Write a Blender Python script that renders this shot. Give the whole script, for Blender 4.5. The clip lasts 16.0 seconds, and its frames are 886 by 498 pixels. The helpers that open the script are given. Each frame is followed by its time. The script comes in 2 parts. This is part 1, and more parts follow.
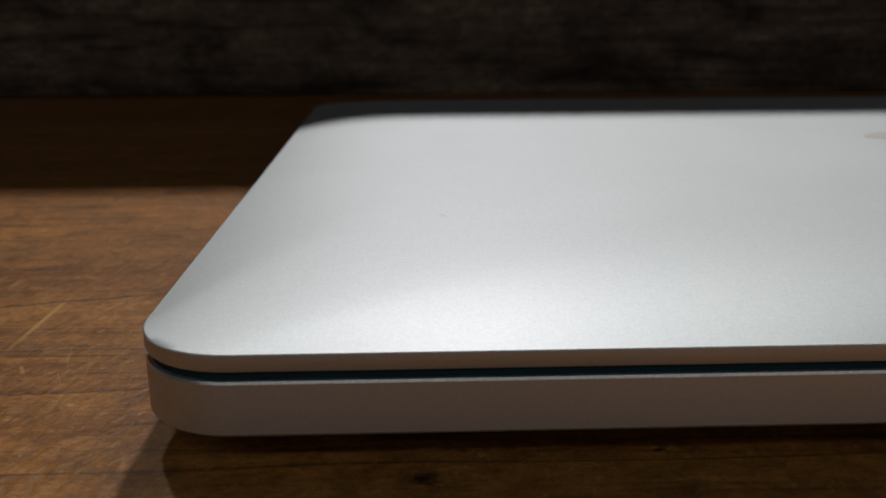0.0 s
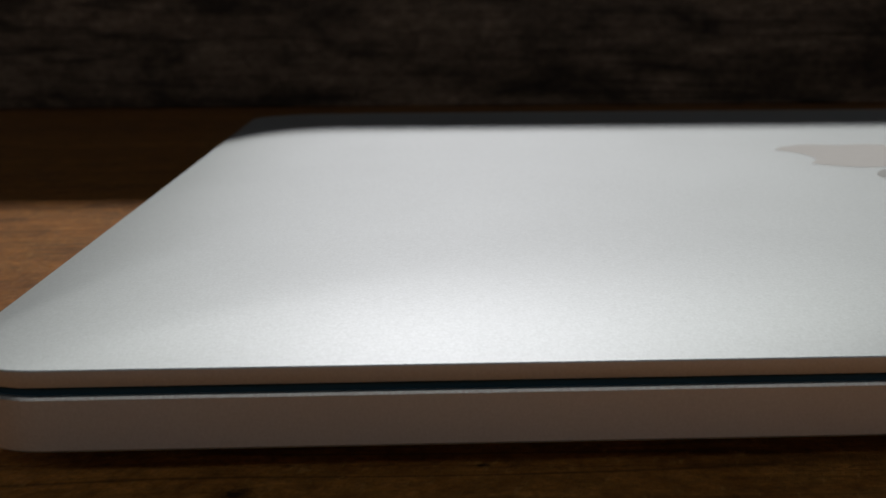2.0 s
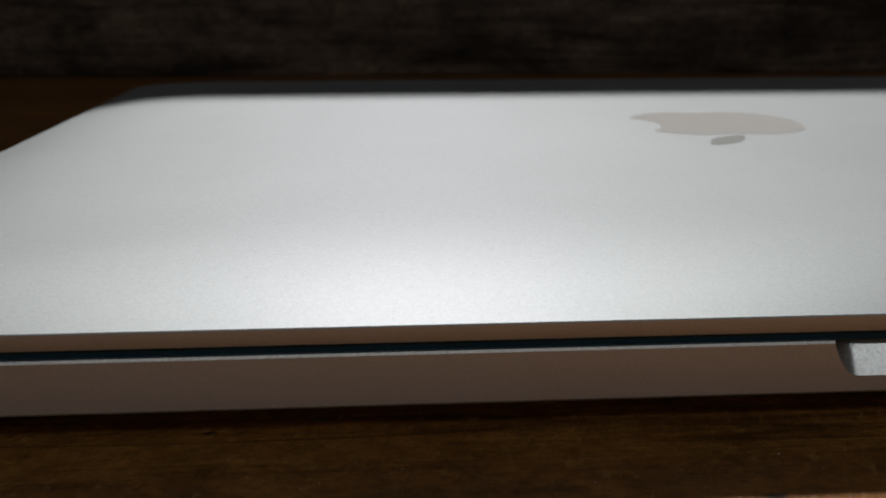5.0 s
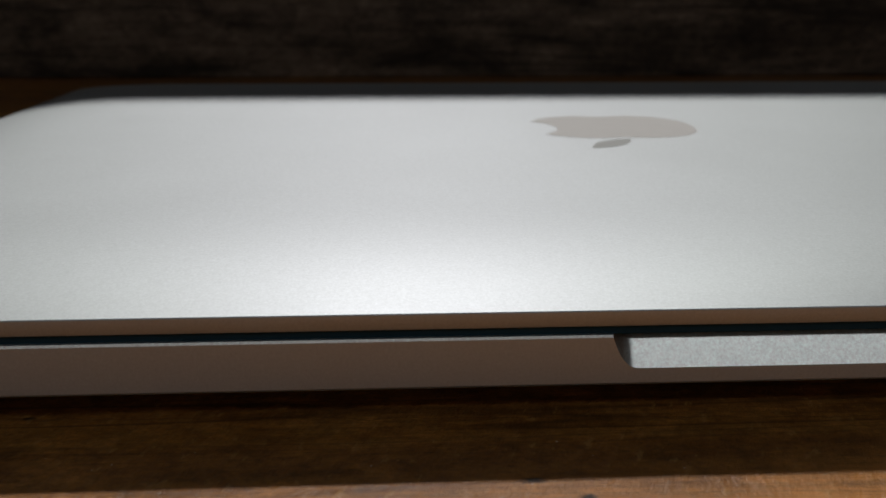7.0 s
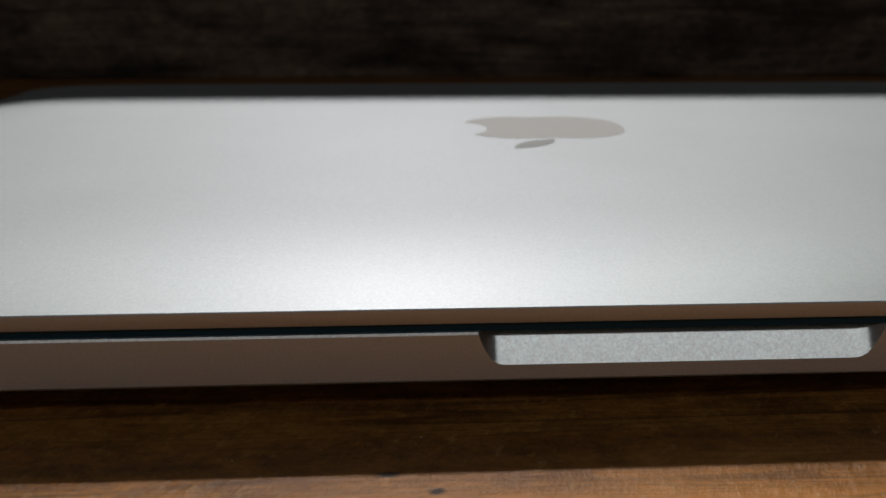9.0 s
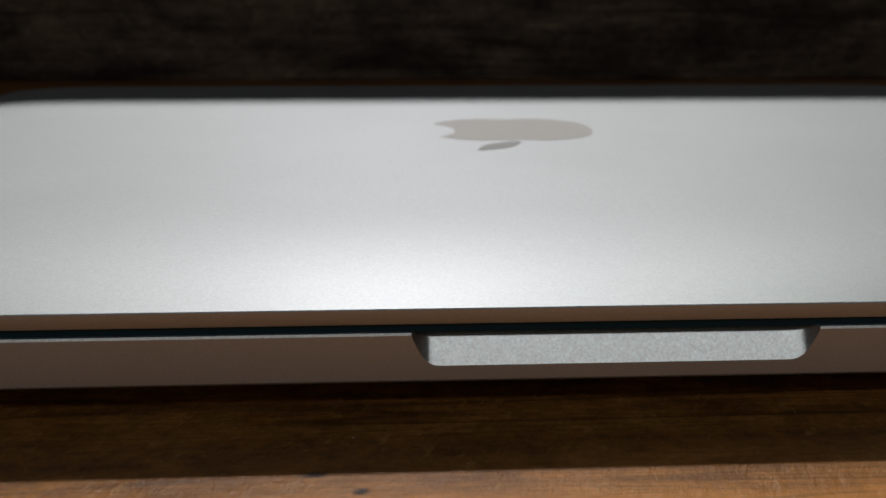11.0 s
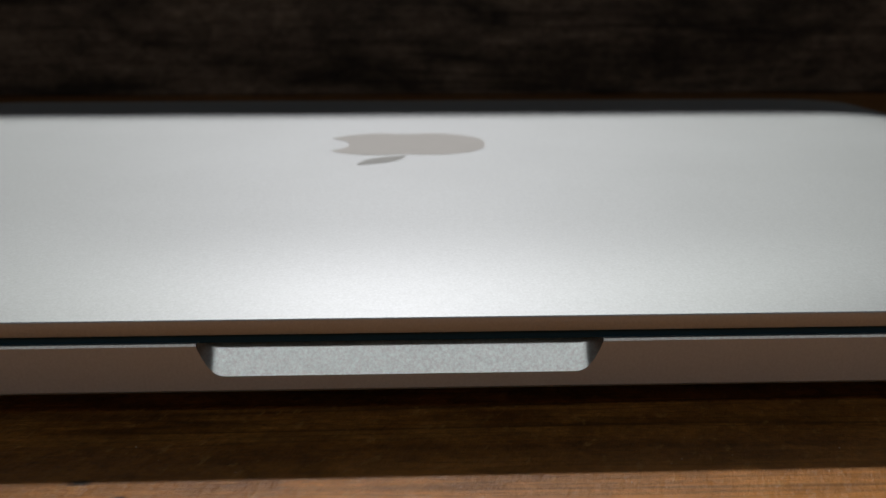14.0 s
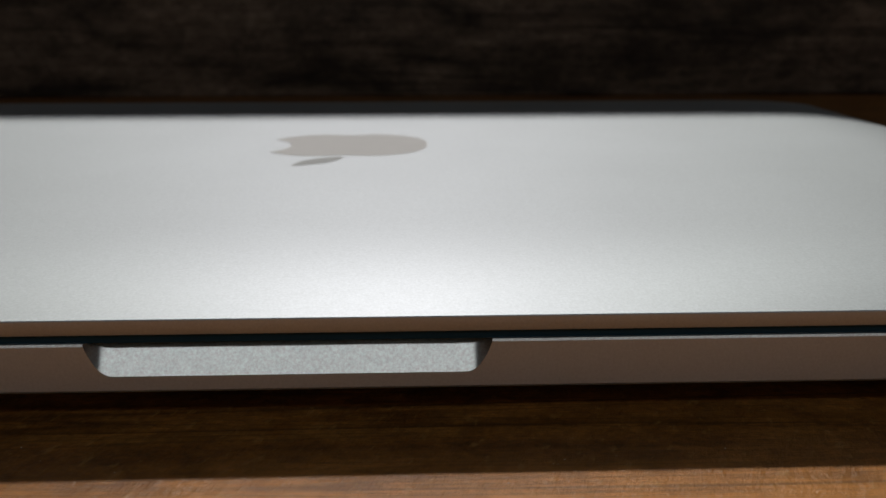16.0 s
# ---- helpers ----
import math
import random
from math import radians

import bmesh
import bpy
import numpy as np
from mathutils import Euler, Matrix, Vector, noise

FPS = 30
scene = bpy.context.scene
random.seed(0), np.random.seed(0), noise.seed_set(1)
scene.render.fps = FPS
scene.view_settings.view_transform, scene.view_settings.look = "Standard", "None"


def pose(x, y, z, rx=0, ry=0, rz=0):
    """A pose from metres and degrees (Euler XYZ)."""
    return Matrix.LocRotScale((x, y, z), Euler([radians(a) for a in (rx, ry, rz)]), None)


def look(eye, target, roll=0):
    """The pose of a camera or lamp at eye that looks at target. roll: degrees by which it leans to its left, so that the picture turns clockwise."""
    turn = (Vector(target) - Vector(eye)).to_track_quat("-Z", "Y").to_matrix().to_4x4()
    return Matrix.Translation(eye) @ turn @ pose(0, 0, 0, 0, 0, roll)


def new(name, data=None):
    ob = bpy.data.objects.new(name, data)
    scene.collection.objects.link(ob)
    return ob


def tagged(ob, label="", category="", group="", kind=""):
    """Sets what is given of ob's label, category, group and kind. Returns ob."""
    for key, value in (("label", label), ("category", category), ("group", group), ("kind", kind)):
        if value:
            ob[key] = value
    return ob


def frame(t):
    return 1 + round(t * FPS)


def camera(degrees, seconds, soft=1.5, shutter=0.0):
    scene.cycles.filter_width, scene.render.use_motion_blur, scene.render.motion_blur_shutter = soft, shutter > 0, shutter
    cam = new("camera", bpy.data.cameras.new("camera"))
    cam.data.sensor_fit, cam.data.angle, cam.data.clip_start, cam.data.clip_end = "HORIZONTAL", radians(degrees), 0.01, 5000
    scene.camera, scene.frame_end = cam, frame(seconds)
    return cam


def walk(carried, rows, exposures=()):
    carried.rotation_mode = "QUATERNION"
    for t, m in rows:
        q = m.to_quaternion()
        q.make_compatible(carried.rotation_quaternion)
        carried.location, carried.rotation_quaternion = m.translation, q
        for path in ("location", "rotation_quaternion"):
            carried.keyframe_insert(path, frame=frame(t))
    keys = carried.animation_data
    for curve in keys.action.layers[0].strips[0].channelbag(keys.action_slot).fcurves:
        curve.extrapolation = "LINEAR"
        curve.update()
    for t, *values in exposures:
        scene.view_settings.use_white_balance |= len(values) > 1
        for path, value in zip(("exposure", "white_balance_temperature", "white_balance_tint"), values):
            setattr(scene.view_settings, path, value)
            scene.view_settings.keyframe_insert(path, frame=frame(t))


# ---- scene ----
# ---- camera and its path ----
cam = camera(52.89, 16.0, soft=1.35)
cam.data.dof.use_dof = True
cam.data.dof.focus_distance = 0.118
cam.data.dof.aperture_fstop = 36.0
ROWS = [
    (0, -0.12536, -0.08839, 0.05213, 73.70487, 0.21055, -2.03455),
    (0.5, -0.12161, -0.08902, 0.05249, 74.32066, 0.17827, -2.07537),
    (1, -0.11675, -0.08677, 0.05194, 74.55082, 0.09120, -2.45709),
    (1.5, -0.11122, -0.08785, 0.05229, 74.30090, 0.14281, -2.45555),
    (2, -0.10478, -0.08911, 0.05251, 74.43195, 0.19517, -2.11092),
    (2.5, -0.10211, -0.08848, 0.05204, 74.35586, 0.12836, -2.37474),
    (3, -0.09703, -0.08809, 0.05186, 74.03081, 0.19857, -2.45373),
    (3.5, -0.09252, -0.08853, 0.05209, 73.53368, 0.16948, -3.00401),
    (4, -0.08712, -0.08767, 0.05151, 72.52306, 0.04086, -3.76320),
    (6.5, -0.05740, -0.09576, 0.05262, 72.68098, -0.12647, -3.17373),
    (7, -0.05104, -0.09700, 0.05305, 72.65363, -0.13683, -3.04031),
    (7.5, -0.04547, -0.09782, 0.05315, 72.71681, -0.17304, -3.09258),
    (8, -0.04175, -0.09843, 0.05326, 72.77745, -0.20765, -3.19988),
    (8.5, -0.03804, -0.09917, 0.05344, 72.65307, -0.17431, -3.18711),
    (11, -0.02667, -0.10037, 0.05336, 72.83943, -0.14461, -2.83833),
    (11.5, -0.02225, -0.10123, 0.05358, 72.84099, -0.13262, -2.68650),
    (12, -0.01721, -0.10144, 0.05367, 72.96938, -0.08080, -2.56004),
    (12.5, -0.01085, -0.10222, 0.05380, 73.19405, -0.08624, -2.45071),
    (13, -0.00596, -0.10276, 0.05379, 73.56216, -0.04697, -2.42755),
    (13.5, -0.00187, -0.10329, 0.05396, 73.59080, -0.01255, -2.37669),
    (14, 0.00132, -0.10344, 0.05379, 73.74273, -0.00733, -2.14280),
    (14.5, 0.00626, -0.10395, 0.05380, 73.80951, 0.05422, -1.96146),
    (15, 0.00998, -0.10388, 0.05391, 73.81182, 0.03507, -1.98368),
    (15.5, 0.01239, -0.10395, 0.05373, 73.93670, -0.02315, -2.15715),
    (16, 0.01534, -0.10393, 0.05358, 73.86164, 0.00518, -2.11898),
]
walk(cam, [(r[0], pose(*r[1:])) for r in ROWS])

# ---- light: ceiling downlights of a dim room, and added unseen fill lamps ----
world = bpy.data.worlds.new("world")
world.use_nodes = True
world.node_tree.nodes["Background"].inputs["Color"].default_value = (0.5, 0.5, 0.55, 1)
world.node_tree.nodes["Background"].inputs["Strength"].default_value = 0.02
scene.world = world


def downlight(x, y, z, watts, size, colour):
    data = bpy.data.lights.new("downlight", "AREA")
    data.shape, data.size, data.energy, data.color = "DISK", size, watts, colour
    ob = new("downlight", data)
    ob.matrix_world = pose(x, y, z)
    return ob


CEIL = 1.62
downlight(-0.05, 1.345, CEIL - 0.02, 19.0, 0.10, (1.0, 0.968, 0.968))
# the side lamps' green tint imitates colour shading of the lens
downlight(-0.76, 1.345, CEIL - 0.02, 5.4, 0.08, (0.95, 1.0, 0.88))
# unseen lamp added to lift the lid's right side
downlight(0.66, 1.345, CEIL - 0.02, 7.6, 0.08, (0.96, 1.0, 0.90))
# an added, unseen long fill light high behind the camera
lamp = bpy.data.lights.new("front_fill", "AREA")
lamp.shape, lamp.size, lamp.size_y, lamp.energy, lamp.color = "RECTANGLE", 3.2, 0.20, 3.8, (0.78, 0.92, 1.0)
new("front_fill", lamp).matrix_world = look((0.0, -1.45, 1.37), (0.0, 0.0, 0.0))


# ---- materials ----
def material(name):
    m = bpy.data.materials.new(name)
    m.use_nodes = True
    nodes = m.node_tree.nodes
    return m, nodes, m.node_tree.links, nodes["Principled BSDF"]


def node(nodes, kind, **values):
    n = nodes.new(kind)
    for key, value in values.items():
        n.inputs[key.replace("_", " ")].default_value = value
    return n


def coords(nodes, links, scale, turn=(0, 0, 0), shift=(0, 0, 0)):
    tex = nodes.new("ShaderNodeTexCoord")
    source = tex.outputs["Object"]
    if any(turn):
        spin = nodes.new("ShaderNodeMapping")
        spin.inputs["Rotation"].default_value = turn
        links.new(source, spin.inputs["Vector"])
        source = spin.outputs["Vector"]
    mp = nodes.new("ShaderNodeMapping")
    mp.inputs["Scale"].default_value = scale
    mp.inputs["Location"].default_value = shift
    links.new(source, mp.inputs["Vector"])
    return mp.outputs["Vector"]


def ramp(nodes, links, source, stops):
    r = nodes.new("ShaderNodeValToRGB")
    while len(r.color_ramp.elements) < len(stops):
        r.color_ramp.elements.new(0.5)
    for e, (p, c) in zip(r.color_ramp.elements, stops):
        e.position = p
        e.color = (*c, 1) if isinstance(c, tuple) else (c, c, c, 1)
    links.new(source, r.inputs["Fac"])
    return r.outputs["Color"]


def mix(nodes, links, mode, fac, a, b):
    n = nodes.new("ShaderNodeMix")
    n.data_type, n.blend_type = "RGBA", mode
    for sock, v in ((n.inputs[0], fac), (n.inputs[6], a), (n.inputs[7], b)):
        if isinstance(v, (int, float)):
            sock.default_value = v
        elif isinstance(v, tuple):
            sock.default_value = (*v, 1)
        else:
            links.new(v, sock)
    return n.outputs[2]


def math_node(nodes, links, op, a, b=0.0):
    n = nodes.new("ShaderNodeMath")
    n.operation = op
    for sock, v in ((n.inputs[0], a), (n.inputs[1], b)):
        if isinstance(v, (int, float)):
            sock.default_value = v
        else:
            links.new(v, sock)
    return n.outputs[0]


def wood(name, dark, mid, light, rough, worn):
    """Varnished boards with the grain along x; worn: scratches, dents, knots and a painted front sheen."""
    m, nodes, links, bsdf = material(name)
    ax = (lambda a, b: (a, b, b))
    broad = node(nodes, "ShaderNodeTexNoise", Scale=1.0, Detail=4.0, Roughness=0.55, Distortion=0.6)
    links.new(coords(nodes, links, ax(4, 42)), broad.inputs["Vector"])
    grain = node(nodes, "ShaderNodeTexNoise", Scale=1.0, Detail=7.0, Roughness=0.65, Distortion=0.25)
    links.new(coords(nodes, links, ax(14, 330), shift=(3, 1, 2)), grain.inputs["Vector"])
    fine = node(nodes, "ShaderNodeTexNoise", Scale=1.0, Detail=5.0, Roughness=0.7)
    links.new(coords(nodes, links, ax(160, 1500)), fine.inputs["Vector"])
    def fibres(scale, shift, width, turn=0.0, spin=0.3):
        """Thin long lines: where a stretched noise passes its middle value."""
        n = node(nodes, "ShaderNodeTexNoise", Scale=1.0, Detail=2.0, Roughness=0.45, Distortion=spin)
        links.new(coords(nodes, links, scale, (0, 0, turn), shift), n.inputs["Vector"])
        off = math_node(nodes, links, "ABSOLUTE", math_node(nodes, links, "SUBTRACT", n.outputs["Fac"], 0.5))
        return ramp(nodes, links, off, [(0.0, 1.0), (width, 0.0)])

    blotch = node(nodes, "ShaderNodeTexNoise", Scale=1.0, Detail=5.0, Roughness=0.65, Distortion=0.8)
    links.new(coords(nodes, links, ax(120, 190), shift=(4, 9, 1)), blotch.inputs["Vector"])
    total = 0.0
    for source, share in ((broad, 0.36), (grain, 0.24), (fine, 0.12), (blotch, 0.28)):
        total = math_node(nodes, links, "ADD", math_node(nodes, links, "MULTIPLY", source.outputs["Fac"], share), total)
    colour = ramp(nodes, links, total, [(0.38, dark), (0.5, mid), (0.61, light)])
    speck = node(nodes, "ShaderNodeTexNoise", Scale=1.0, Detail=4.0, Roughness=0.75)
    links.new(coords(nodes, links, ax(800, 1150), shift=(5, 2, 1)), speck.inputs["Vector"])
    colour = mix(nodes, links, "MULTIPLY", 1.0, colour, ramp(nodes, links, speck.outputs["Fac"], [(0.32, 0.58), (0.68, 1.26)]))
    figure = node(nodes, "ShaderNodeTexNoise", Scale=1.0, Detail=5.0, Roughness=0.62, Distortion=1.2)
    links.new(coords(nodes, links, ax(90, 130), shift=(7, 1, 3)), figure.inputs["Vector"])
    colour = mix(nodes, links, "MULTIPLY", 1.0, colour, ramp(nodes, links, figure.outputs["Fac"], [(0.32, 0.66), (0.66, 1.22)]))
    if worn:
        # a lit orange sheen painted into the colour along the front of the top
        sheen_reach = nodes.new("ShaderNodeVectorMath")
        sheen_reach.operation = "LENGTH"
        links.new(coords(nodes, links, (1 / 0.22, 1 / 0.065, 0), shift=(-0.03 / 0.22, 0.070 / 0.065, 0)), sheen_reach.inputs[0])
        sheen_mask = math_node(nodes, links, "MULTIPLY", ramp(nodes, links, sheen_reach.outputs["Value"], [(0.75, 1.0), (1.1, 0.0)]),
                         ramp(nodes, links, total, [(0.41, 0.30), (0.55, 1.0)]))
        colour = mix(nodes, links, "MIX", math_node(nodes, links, "MULTIPLY", sheen_mask, 0.95), colour, (0.86, 0.345, 0.080))
    patchy = ramp(nodes, links, broad.outputs["Fac"], [(0.40, 0.25), (0.58, 1.0)])
    for scale, shift, width, amount in (((3.5, 75, 75), (9, 4, 7), 0.016, 0.70), ((9, 210, 210), (2, 8, 5), 0.022, 0.42), ((30, 520, 520), (1, 3, 6), 0.03, 0.16)):
        line = math_node(nodes, links, "MULTIPLY", fibres(scale, shift, width), math_node(nodes, links, "MULTIPLY", patchy, amount))
        colour = mix(nodes, links, "MIX", line, colour, tuple(0.35 * c for c in dark))
    height = math_node(nodes, links, "ADD", math_node(nodes, links, "MULTIPLY", grain.outputs["Fac"], 0.6),
                       math_node(nodes, links, "MULTIPLY", fine.outputs["Fac"], 0.4))
    roughness = math_node(nodes, links, "ADD", rough - 0.12, math_node(nodes, links, "MULTIPLY", fine.outputs["Fac"], 0.25))
    if worn:
        where = node(nodes, "ShaderNodeTexNoise", Scale=95.0, Detail=2.0)
        links.new(coords(nodes, links, (1, 1, 0)), where.inputs["Vector"])
        spots = ramp(nodes, links, where.outputs["Fac"], [(0.48, 0.0), (0.58, 1.0)])
        near = nodes.new("ShaderNodeVectorMath")
        near.operation = "LENGTH"
        links.new(coords(nodes, links, (1 / 0.045, 1 / 0.05, 0), shift=(0.205 / 0.045, -0.035 / 0.05, 0)), near.inputs[0])
        spots = math_node(nodes, links, "MULTIPLY", spots, ramp(nodes, links, near.outputs["Value"], [(0.6, 1.0), (1.2, 0.08)]))
        pale_wood = (0.66, 0.36, 0.12)
        for turn, squeeze, seed in ((0.12, 9, 1.0), (-0.35, 14, 5.0), (0.60, 12, 8.0)):
            scratch = fibres((squeeze * 24, squeeze, 1), (seed, seed, 0), 0.012, turn, 0.05)
            colour = mix(nodes, links, "MIX", math_node(nodes, links, "MULTIPLY", math_node(nodes, links, "MULTIPLY", scratch, spots), 0.5), colour, pale_wood)
        # three long scrapes across the grain
        for sx, sy, wide, long, lean, amount in ((-0.1864, 0.051, 0.0010, 0.027, 0.03, 0.95), (-0.1815, 0.031, 0.0006, 0.004, -0.5, 0.7), (-0.1705, 0.0195, 0.0009, 0.0016, -0.8, 0.75)):
            reach = nodes.new("ShaderNodeVectorMath")
            reach.operation = "LENGTH"
            at = coords(nodes, links, (1 / wide, 1 / long, 0), shift=(-(sx * math.cos(lean) - sy * math.sin(lean)) / wide, -(sx * math.sin(lean) + sy * math.cos(lean)) / long, 0), turn=(0, 0, lean))
            links.new(at, reach.inputs[0])
            frayed = math_node(nodes, links, "ADD", reach.outputs["Value"], math_node(nodes, links, "MULTIPLY", speck.outputs["Fac"], 0.8))
            colour = mix(nodes, links, "MIX", ramp(nodes, links, frayed, [(0.5, amount), (1.4, 0.0)]), colour, pale_wood)
        dents = node(nodes, "ShaderNodeTexNoise", Scale=1.0, Detail=3.0, Roughness=0.6)
        links.new(coords(nodes, links, (700, 330, 1), (0, 0, 0.45)), dents.inputs["Vector"])
        pale = ramp(nodes, links, dents.outputs["Fac"], [(0.61, 0.0), (0.70, 1.0)])
        colour = mix(nodes, links, "MIX", math_node(nodes, links, "MULTIPLY", pale, 0.5), colour, (0.58, 0.29, 0.09))
        # long dark cracks along the grain
        sep = nodes.new("ShaderNodeSeparateXYZ")
        links.new(coords(nodes, links, (1, 1, 1)), sep.inputs[0])
        for at, slope, width, amount in ((0.0978, 0.20, 0.0007, 0.75), (0.0313, 0.045, 0.00035, 0.65), (0.0005, -0.040, 0.0003, 0.35), (0.1290, 0.12, 0.0006, 0.5)):
            wobble = math_node(nodes, links, "MULTIPLY", math_node(nodes, links, "SUBTRACT", figure.outputs["Fac"], 0.5), 0.004)
            line = math_node(nodes, links, "ADD", math_node(nodes, links, "MULTIPLY", sep.outputs["X"], slope), at)
            off = math_node(nodes, links, "ABSOLUTE", math_node(nodes, links, "ADD", math_node(nodes, links, "SUBTRACT", sep.outputs["Y"], line), wobble))
            crack = ramp(nodes, links, math_node(nodes, links, "DIVIDE", off, width), [(0.25, amount), (1.0, 0.0)])
            colour = mix(nodes, links, "MIX", crack, colour, (0.055, 0.022, 0.008))
        for kx, ky, wide, deep in ((-0.0366, -0.0124, 0.0032, 0.0018), (-0.0312, -0.0160, 0.0022, 0.0016), (-0.1248, -0.0008, 0.0046, 0.0034),
                                   (-0.0968, 0.0046, 0.0020, 0.0008), (-0.1730, 0.0130, 0.0006, 0.0003)):
            away = nodes.new("ShaderNodeVectorMath")
            away.operation = "LENGTH"
            links.new(coords(nodes, links, (1 / wide, 1 / deep, 0), shift=(-kx / wide, -ky / deep, 0)), away.inputs[0])
            ragged = math_node(nodes, links, "ADD", away.outputs["Value"], math_node(nodes, links, "MULTIPLY", speck.outputs["Fac"], 0.9))
            knot = ramp(nodes, links, ragged, [(0.60, 0.95), (1.2, 0.0)])
            colour = mix(nodes, links, "MIX", knot, colour, (0.020, 0.009, 0.004))
        height = math_node(nodes, links, "ADD", height, math_node(nodes, links, "MULTIPLY", dents.outputs["Fac"], 0.8))
    else:
        # dark cloudy figure in the stain
        cloud = node(nodes, "ShaderNodeTexNoise", Scale=1.0, Detail=3.0, Roughness=0.55, Distortion=0.8)
        links.new(coords(nodes, links, ax(16, 44), shift=(2, 6, 4)), cloud.inputs["Vector"])
        colour = mix(nodes, links, "MULTIPLY", 1.0, colour, ramp(nodes, links, cloud.outputs["Fac"], [(0.36, 0.35), (0.64, 1.35)]))
    links.new(colour, bsdf.inputs["Base Color"])
    links.new(roughness, bsdf.inputs["Roughness"])
    bsdf.inputs["Specular IOR Level"].default_value = 0.22
    if worn:
        bsdf.inputs["Coat Weight"].default_value = 0.32
        bsdf.inputs["Coat Roughness"].default_value = 0.20
    bump = node(nodes, "ShaderNodeBump", Strength=0.85, Distance=0.0005)
    links.new(height, bump.inputs["Height"])
    links.new(bump.outputs["Normal"], bsdf.inputs["Normal"])
    links.new(bump.outputs["Normal"], bsdf.inputs["Coat Normal"])
    return m


def aluminium(name, colour, rough, speckle):
    """Bead-blasted, anodised aluminium with a fine sparkle."""
    m, nodes, links, bsdf = material(name)
    bsdf.inputs["Metallic"].default_value = 1.0
    tiny = node(nodes, "ShaderNodeTexNoise", Scale=2600.0, Detail=3.0, Roughness=0.7)
    links.new(coords(nodes, links, (1, 1, 1)), tiny.inputs["Vector"])
    soft = node(nodes, "ShaderNodeTexNoise", Scale=28.0, Detail=3.0, Roughness=0.5)
    links.new(coords(nodes, links, (1, 1, 1)), soft.inputs["Vector"])
    lo, hi = tuple(c * (1 - speckle) for c in colour), tuple(min(c * (1 + speckle), 1.0) for c in colour)
    tone = ramp(nodes, links, tiny.outputs["Fac"], [(0.3, lo), (0.7, hi)])
    coarse = node(nodes, "ShaderNodeTexNoise", Scale=900.0, Detail=2.0, Roughness=0.6)
    links.new(coords(nodes, links, (1, 1, 1), shift=(0.3, 0.1, 0.2)), coarse.inputs["Vector"])
    haze = ramp(nodes, links, soft.outputs["Fac"], [(0.3, 0.95), (0.7, 1.0)])
    mottle = ramp(nodes, links, coarse.outputs["Fac"], [(0.3, 1 - 0.5 * speckle), (0.7, 1.0)])
    tone = mix(nodes, links, "MULTIPLY", 1.0, tone, mottle)
    links.new(mix(nodes, links, "MULTIPLY", 1.0, tone, haze), bsdf.inputs["Base Color"])
    r = math_node(nodes, links, "ADD", rough - 0.03, math_node(nodes, links, "MULTIPLY", soft.outputs["Fac"], 0.06))
    links.new(r, bsdf.inputs["Roughness"])
    bump = node(nodes, "ShaderNodeBump", Strength=0.14, Distance=0.00006)
    links.new(tiny.outputs["Fac"], bump.inputs["Height"])
    links.new(bump.outputs["Normal"], bsdf.inputs["Normal"])
    return m


def plain(name, colour, rough, grain=60.0, amount=0.1):
    m, nodes, links, bsdf = material(name)
    n = node(nodes, "ShaderNodeTexNoise", Scale=grain, Detail=4.0)
    links.new(coords(nodes, links, (1, 1, 1)), n.inputs["Vector"])
    links.new(ramp(nodes, links, n.outputs["Fac"], [(0.3, tuple(c * (1 - amount) for c in colour)), (0.7, colour)]), bsdf.inputs["Base Color"])
    bsdf.inputs["Roughness"].default_value = rough
    return m


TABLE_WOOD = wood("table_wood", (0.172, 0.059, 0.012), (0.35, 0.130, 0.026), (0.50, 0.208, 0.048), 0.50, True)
BOARD_WOOD = wood("board_wood", (0.048, 0.029, 0.020), (0.130, 0.083, 0.056), (0.210, 0.138, 0.094), 0.5, False)
ALUMINIUM = aluminium("anodised_aluminium", (0.555, 0.572, 0.592), 0.58, 0.07)
# same metal painted paler and warmer, so scoop and top edge look lit
LIT_ALUMINIUM = aluminium("lit_aluminium", (0.98, 0.81, 0.745), 0.29, 0.19)
RUBBER = plain("black_rubber", (0.012, 0.036, 0.052), 0.8, 900.0)
RUBBER.node_tree.nodes["Principled BSDF"].inputs["Specular IOR Level"].default_value = 0.15
INLAY = plain("pale_plastic_inlay", (0.80, 0.755, 0.735), 0.45, 300.0, 0.04)
# same plastic painted darker: the leaf catches less light than the body
LEAF = plain("shaded_plastic_inlay", (0.56, 0.55, 0.54), 0.45, 300.0, 0.04)
PLASTER = plain("white_plaster", (0.78, 0.78, 0.77), 0.9, 3.0)
DARK_PAINT = plain("dark_paint", (0.16, 0.17, 0.18), 0.9, 3.0)
LINT = plain("grey_lint", (0.80, 0.79, 0.79), 0.9, 900.0)
DUST = plain("pale_dust", (0.62, 0.50, 0.36), 0.8, 900.0)
FLOOR = plain("floor_boards", (0.16, 0.11, 0.07), 0.6, 5.0, 0.3)


# ---- mesh helpers ----
def mesh_object(name, bm, mat, parent=None, smooth=None):
    mesh = bpy.data.meshes.new(name)
    bmesh.ops.recalc_face_normals(bm, faces=bm.faces[:])
    bm.to_mesh(mesh)
    bm.free()
    mesh.materials.append(mat)
    if smooth is not None:
        mesh.polygons.foreach_set("use_smooth", [True] * len(mesh.polygons))
        mesh.set_sharp_from_angle(angle=radians(smooth))
    ob = new(name, mesh)
    ob.parent = parent
    return ob


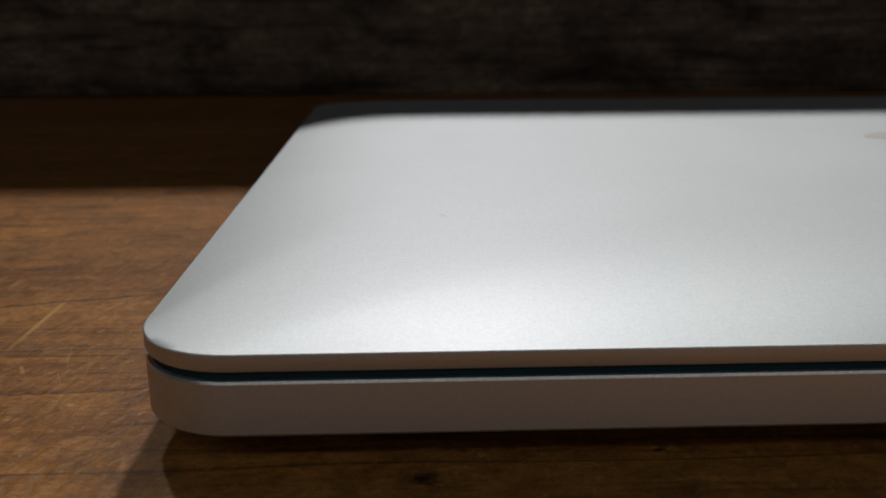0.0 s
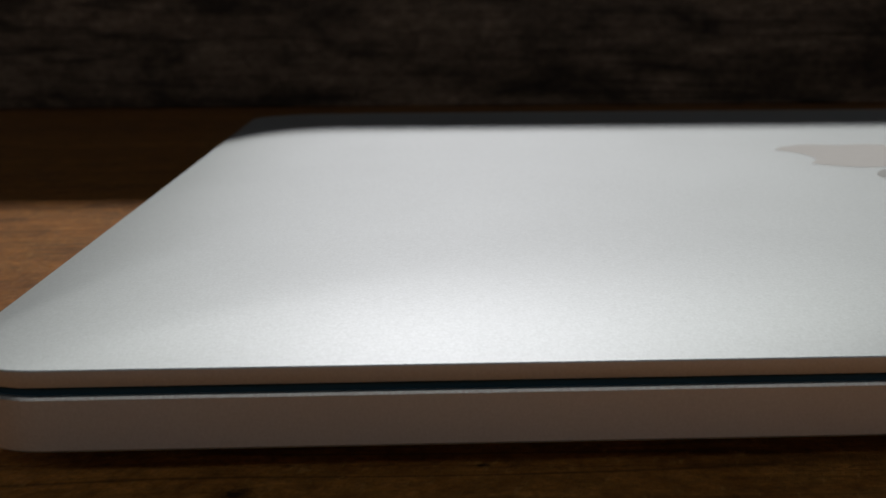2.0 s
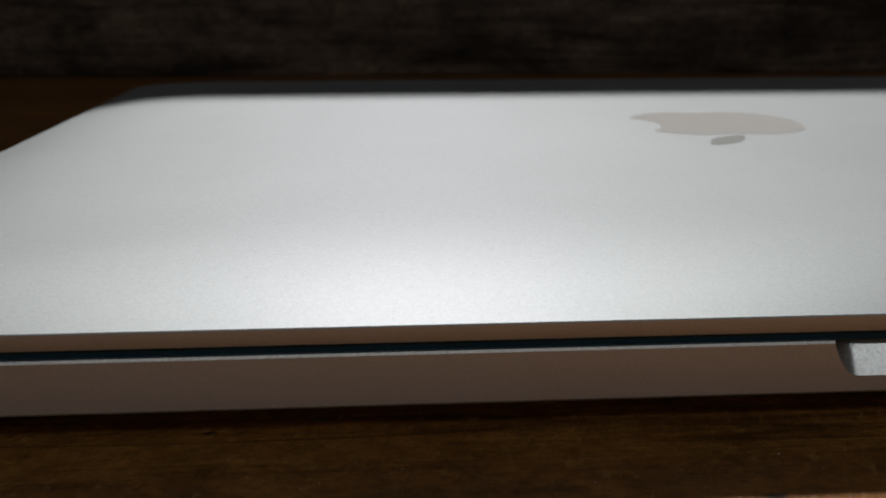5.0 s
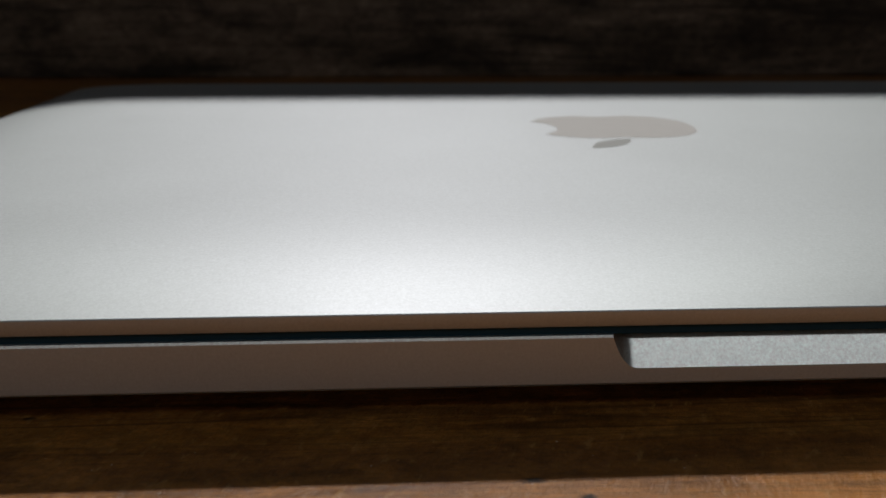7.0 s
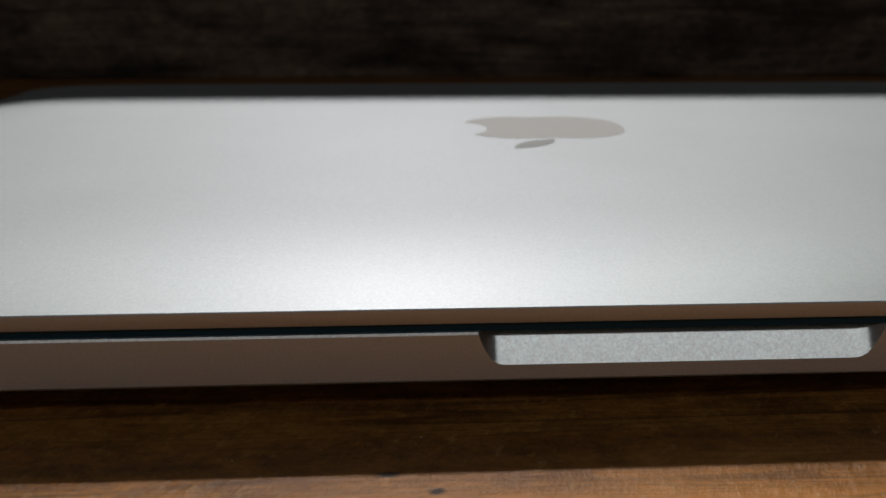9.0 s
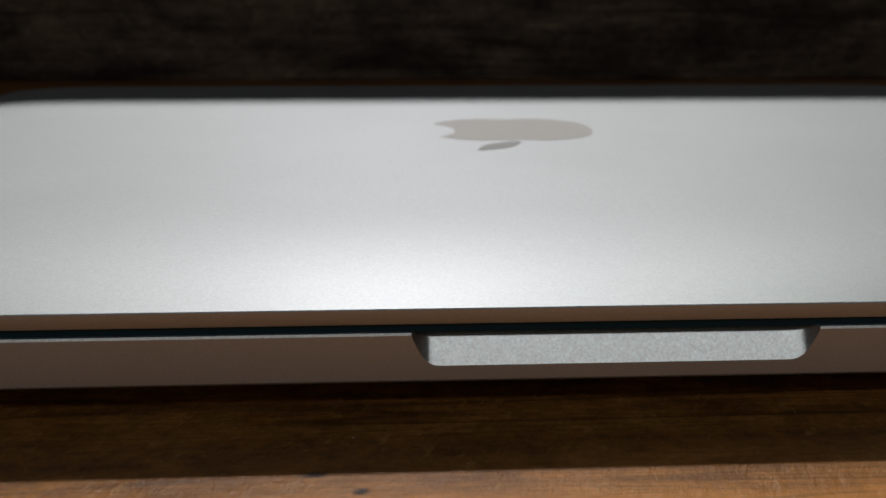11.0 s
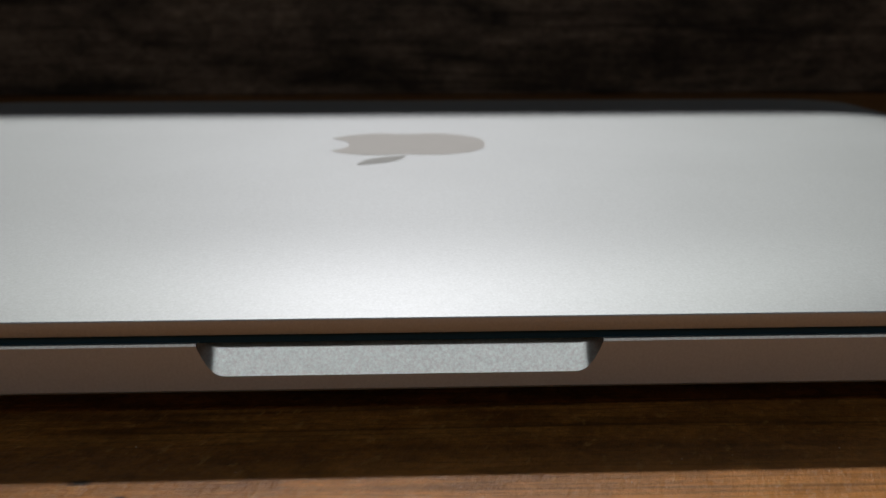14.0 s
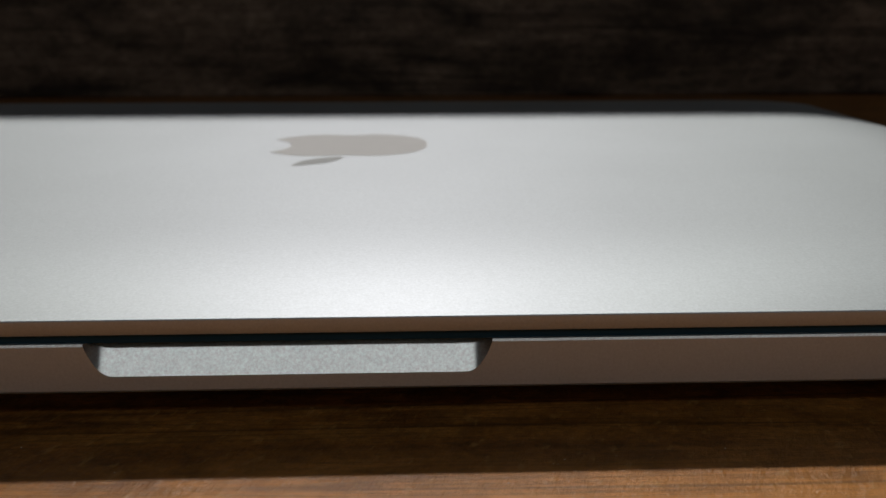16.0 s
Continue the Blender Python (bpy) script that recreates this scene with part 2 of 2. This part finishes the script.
def part(name, bm, mat, parent, label="", smooth=None):
    return tagged(mesh_object(name, bm, mat, parent, smooth), label=label)


def box(bm, x0, x1, y0, y1, z0, z1, bevel=0.0):
    made = bmesh.ops.create_cube(bm, size=1.0, matrix=Matrix.Translation(((x0 + x1) / 2, (y0 + y1) / 2, (z0 + z1) / 2))
                                 @ Matrix.Diagonal((x1 - x0, y1 - y0, z1 - z0, 1)))
    if bevel:
        edges = {e for v in made["verts"] for e in v.link_edges}
        bmesh.ops.bevel(bm, geom=list(edges), offset=bevel, segments=3, affect="EDGES", profile=0.5)


def rounded(width, depth, inset, radius, steps=14):
    """Points round a rounded rectangle whose front edge lies on y = 0, drawn in by inset."""
    x1, y0, y1 = width / 2 - inset, inset, depth - inset
    out = []
    for cx, cy, a0 in ((x1 - radius, y0 + radius, -90), (x1 - radius, y1 - radius, 0), (-x1 + radius, y1 - radius, 90), (-x1 + radius, y0 + radius, 180)):
        for k in range(steps + 1):
            a = radians(a0 + 90 * k / steps)
            out.append((cx + radius * math.cos(a), cy + radius * math.sin(a)))
    return out


def loft(bm, rings, close=True):
    rows = [[bm.verts.new(p) for p in ring] for ring in rings]
    n = len(rows[0])
    for a, b in zip(rows, rows[1:]):
        for k in range(n):
            bm.faces.new((a[k], a[(k + 1) % n], b[(k + 1) % n], b[k]))
    if close:
        bm.faces.new(rows[0][::-1])
        bm.faces.new(rows[-1])


# ---- the unseen room closed round the table, its tones chosen for bounce light ----
TABLE_TOP = 0.0
FLOOR_Z = -0.75


def slab(name, label, mat, x0, x1, y0, y1, z0, z1):
    bm = bmesh.new()
    box(bm, x0, x1, y0, y1, z0, z1)
    return tagged(mesh_object(name, bm, mat), label=label, category=name.split("_")[0], kind="structure")


slab("floor", "brown boarded floor of a dim room", FLOOR, -2.0, 2.0, -1.68, 2.2, FLOOR_Z - 0.1, FLOOR_Z)
slab("ceiling", "plain dark painted ceiling of a dim room", DARK_PAINT, -2.0, 2.0, -1.68, 2.2, CEIL, CEIL + 0.1)
slab("wall_north", "plain dark painted wall of a dim room", DARK_PAINT, -2.0, 2.0, 2.2, 2.3, FLOOR_Z, CEIL)
slab("wall_south", "plain plastered wall of a dim room", PLASTER, -2.0, 2.0, -1.78, -1.68, FLOOR_Z, CEIL)
slab("wall_west", "plain dark painted wall of a dim room", DARK_PAINT, -2.1, -2.0, -1.68, 2.2, FLOOR_Z, CEIL)
slab("wall_east", "plain dark painted wall of a dim room", DARK_PAINT, 2.0, 2.1, -1.68, 2.2, FLOOR_Z, CEIL)


# ---- the wooden table with its upright back board ----
def make_table():
    table = tagged(new("table"), label="worn varnished brown wooden table with scratched top", category="table")
    table.location = (0, 0, FLOOR_Z)
    up = -FLOOR_Z
    bm = bmesh.new()
    box(bm, -0.8, 0.8, -0.35, 0.40, up - 0.035, up, 0.003)
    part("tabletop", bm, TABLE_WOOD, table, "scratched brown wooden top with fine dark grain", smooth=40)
    for x in (-0.72, 0.72):
        for y in (-0.28, 0.33):
            bm = bmesh.new()
            box(bm, x - 0.03, x + 0.03, y - 0.03, y + 0.03, 0, up - 0.035, 0.004)
            part("leg", bm, TABLE_WOOD, table, smooth=40)
    return table


def make_back_board():
    """An upright board along the back of the table top; its top edge throws the shade behind the laptop."""
    bm = bmesh.new()
    box(bm, -0.8, 0.8, 0.372, 0.394, TABLE_TOP, 0.3025, 0.0015)
    board = mesh_object("back_board", bm, BOARD_WOOD, smooth=40)
    return tagged(board, label="dark brown wooden board upright along the table's back", category="board")


make_table()
make_back_board()

# ---- the laptop ----
WIDTH, DEPTH, CORNER = 0.314, 0.219, 0.0115
BASE_TOP, LID_LOW, LID_RIM, LID_TOP = 0.01165, 0.0127, 0.0148, 0.0179
CROWN = 0.040


def lid_mesh():
    rings = []
    # flat underside, rounded lower lip, rim
    for inset, z in ((0.0025, LID_LOW), (0.0004, LID_LOW), (0.0001, LID_LOW + 0.0001), (0.0, LID_LOW + 0.0003), (0.0, LID_RIM - 0.0001)):
        rings.append([(x, y, z) for x, y in rounded(WIDTH, DEPTH, inset, CORNER - inset)])
    # gently crowned top
    for k in range(25):
        s = 0.0001 + (CROWN - 0.0001) * (k / 24) ** 1.3
        z = LID_RIM + (LID_TOP - LID_RIM) * (1 - (1 - s / CROWN) ** 3)
        rings.append([(x, y, z) for x, y in rounded(WIDTH, DEPTH, s, CORNER + 0.80 * s)])
    s = CROWN + 0.004
    rings.append([(x, y, LID_TOP) for x, y in rounded(WIDTH, DEPTH, s, CORNER + 0.80 * s)])
    bm = bmesh.new()
    loft(bm, rings)
    return bm


def scoop_mesh():
    """The solid that the thumb scoop takes out of the base's front edge."""
    rings = []
    for k in range(13):
        y = 0.0031 * (k - 1) / 11 if k else -0.002
        t = max(0.0, y) / 0.0031
        low = 0.0073 + 0.0048 * t
        half, run, steps = 0.0217, 0.0038, 28
        side = [(half + run * u, low + 0.0043 * u ** 2.7) for u in (1.25 * j / steps for j in range(steps + 1))]
        ring = [(side[-1][0], y, 0.024), (-side[-1][0], y, 0.024)]
        ring += [(-x, y, z) for x, z in side[::-1]] + [(x, y, z) for x, z in side]
        rings.append(ring)
    bm = bmesh.new()
    loft(bm, rings)
    return bm


def base_mesh():
    rings = []
    for inset, z in ((0.030, 0.0014), (0.014, 0.0014), (0.0115, 0.0016), (0.0085, 0.0021), (0.0055, 0.0032), (0.0030, 0.0041), (0.0010, 0.0048),
                     (0.0003, 0.00505), (0.0, 0.0054), (0.0, BASE_TOP - 0.00031), (0.00016, BASE_TOP), (0.012, BASE_TOP)):
        rings.append([(x, y, z) for x, y in rounded(WIDTH, DEPTH, inset, max(CORNER - inset, 0.004))])
    bm = bmesh.new()
    loft(bm, rings)
    # the top bevel takes the paler metal too, a brightness painted in
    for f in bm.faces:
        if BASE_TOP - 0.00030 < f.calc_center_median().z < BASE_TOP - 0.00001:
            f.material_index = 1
    return bm


def emblem_outline(n=96):
    """A plain rounded shape, dented at top and bottom, with a round bite out of one side."""
    cx, cy, bx, by, br = 0.0, 0.1118, -0.0243, 0.1095, 0.0110
    out = []
    for k in range(n):
        a = 2 * math.pi * k / n
        c, s = math.cos(a), math.sin(a)
        x = 0.0194 * math.copysign(abs(c) ** (1.0 if s > 0 else 0.72), c)
        y = 0.0164 * math.copysign(abs(s) ** 0.80, s) - 0.0004
        y *= 1 - (0.15 if s > 0 else 0.08) * math.exp(-(x / 0.0048) ** 2)
        x, y = cx + x, cy + y
        d = math.hypot(x - bx, y - by)
        if d < br:
            b = math.atan2(y - by, (x - bx) + 0.006)
            x, y = bx + br * math.cos(b), by + br * math.sin(b)
        out.append((x, y))
    return out


def leaf_outline(n=14):
    x0, y0, x1, y1, fat = -0.0100, 0.0842, 0.0004, 0.0946, 0.0028
    dx, dy = x1 - x0, y1 - y0
    d = math.hypot(dx, dy)
    out = []
    for side in (1, -1):
        for k in range(n):
            u = k / n if side > 0 else 1 - k / n
            w = side * fat * math.sin(math.pi * u) ** 0.8
            out.append((x0 + dx * u - dy / d * w, y0 + dy * u + dx / d * w))
    return out


def inlay_mesh(outline):
    bm = bmesh.new()
    loft(bm, [[(x, y, LID_TOP - 0.0002) for x, y in outline], [(x, y, LID_TOP + 0.00005) for x, y in outline]])
    return bm


def make_laptop():
    laptop = tagged(new("laptop"), label="closed silver aluminium laptop lying on the wooden table", category="laptop")
    base = part("base", base_mesh(), ALUMINIUM, laptop, "silver aluminium lower case with a thumb scoop")
    cutter = mesh_object("cutter", scoop_mesh(), LIT_ALUMINIUM)
    base.data.materials.append(LIT_ALUMINIUM)
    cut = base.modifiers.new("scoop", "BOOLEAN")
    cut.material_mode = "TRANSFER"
    cut.operation, cut.solver, cut.object = "DIFFERENCE", "EXACT", cutter
    carved = bpy.data.meshes.new_from_object(base.evaluated_get(bpy.context.evaluated_depsgraph_get()))
    base.modifiers.clear()
    old = base.data
    base.data = carved
    bpy.data.meshes.remove(old)
    spare = cutter.data
    bpy.data.objects.remove(cutter)
    bpy.data.meshes.remove(spare)
    carved.name = "base"
    carved.polygons.foreach_set("use_smooth", [True] * len(carved.polygons))
    carved.set_sharp_from_angle(angle=radians(16))
    lid = part("lid", lid_mesh(), ALUMINIUM, laptop, "satin silver lid with softly crowned edges", smooth=28)
    part("emblem", inlay_mesh(emblem_outline()), INLAY, lid, "pale glossy plastic inlay", smooth=30)
    part("emblem_leaf", inlay_mesh(leaf_outline()), LEAF, lid, "small pale pointed inlay", smooth=30)
    bm = bmesh.new()
    ins = 0.0007
    outer = [(x, y) for x, y in rounded(WIDTH, DEPTH, ins, CORNER - ins)]
    loft(bm, [[(x, y, BASE_TOP - 0.0001) for x, y in outer], [(x, y, LID_LOW + 0.0001) for x, y in outer]])
    part("gasket", bm, RUBBER, laptop, "black rubber seal between lid and base", smooth=30)
    for x in (-0.125, 0.125):
        for y in (0.032, 0.187):
            bm = bmesh.new()
            bmesh.ops.create_cone(bm, cap_ends=True, segments=32, radius1=0.0068, radius2=0.0078, depth=0.0016, matrix=Matrix.Translation((x, y, 0.0008)))
            part("foot", bm, RUBBER, laptop, "small round black rubber foot", smooth=30)
    return laptop


def make_lint():
    """A short curled thread lying on the lid."""
    bm = bmesh.new()
    x0, y0, z0, r, n, m = -0.1216, 0.0468, LID_TOP + 0.00001, 0.000011, 16, 5
    rings = []
    for k in range(n):
        u = k / (n - 1)
        p = Vector((x0 + 0.0019 * u, y0 + 0.0010 * math.sin(5.2 * u), z0 + 0.00003 * math.sin(3.1 * u)))
        rings.append([p + Vector((0, r * math.cos(2 * math.pi * j / m), r * math.sin(2 * math.pi * j / m))) for j in range(m)])
    loft(bm, rings)
    return tagged(mesh_object("lint_thread", bm, LINT, smooth=60), label="short curled grey lint thread on the laptop lid", category="lint")


def make_dust():
    """Pale crumbs and dust grains scattered beside and before the laptop; those before it also stand in for glints."""
    rng = random.Random(7)
    verts, faces = [], []
    for k in range(170):
        if k < 110:
            x, y = rng.uniform(-0.26, -0.162), rng.uniform(-0.004, 0.15)
        else:
            x, y = rng.uniform(-0.12, 0.12), rng.uniform(-0.035, -0.004)
        r = rng.uniform(0.00005, 0.00013)
        b = len(verts)
        for dx, dy, dz in ((1, 0, 0), (-0.5, 0.87, 0), (-0.5, -0.87, 0), (0.1, 0, 1.1)):
            verts.append((x + r * dx * rng.uniform(0.7, 1.5), y + r * dy * rng.uniform(0.7, 1.3), 0.00002 + r * dz))
        faces += [(b, b + 1, b + 3), (b + 1, b + 2, b + 3), (b + 2, b, b + 3), (b, b + 2, b + 1)]
    mesh = bpy.data.meshes.new("dust")
    mesh.from_pydata(verts, [], faces)
    mesh.materials.append(DUST)
    return tagged(new("dust", mesh), label="pale dust grains and stand-in glints scattered on the wooden table", category="dust", kind="stuff")


make_laptop()
make_lint()
make_dust()
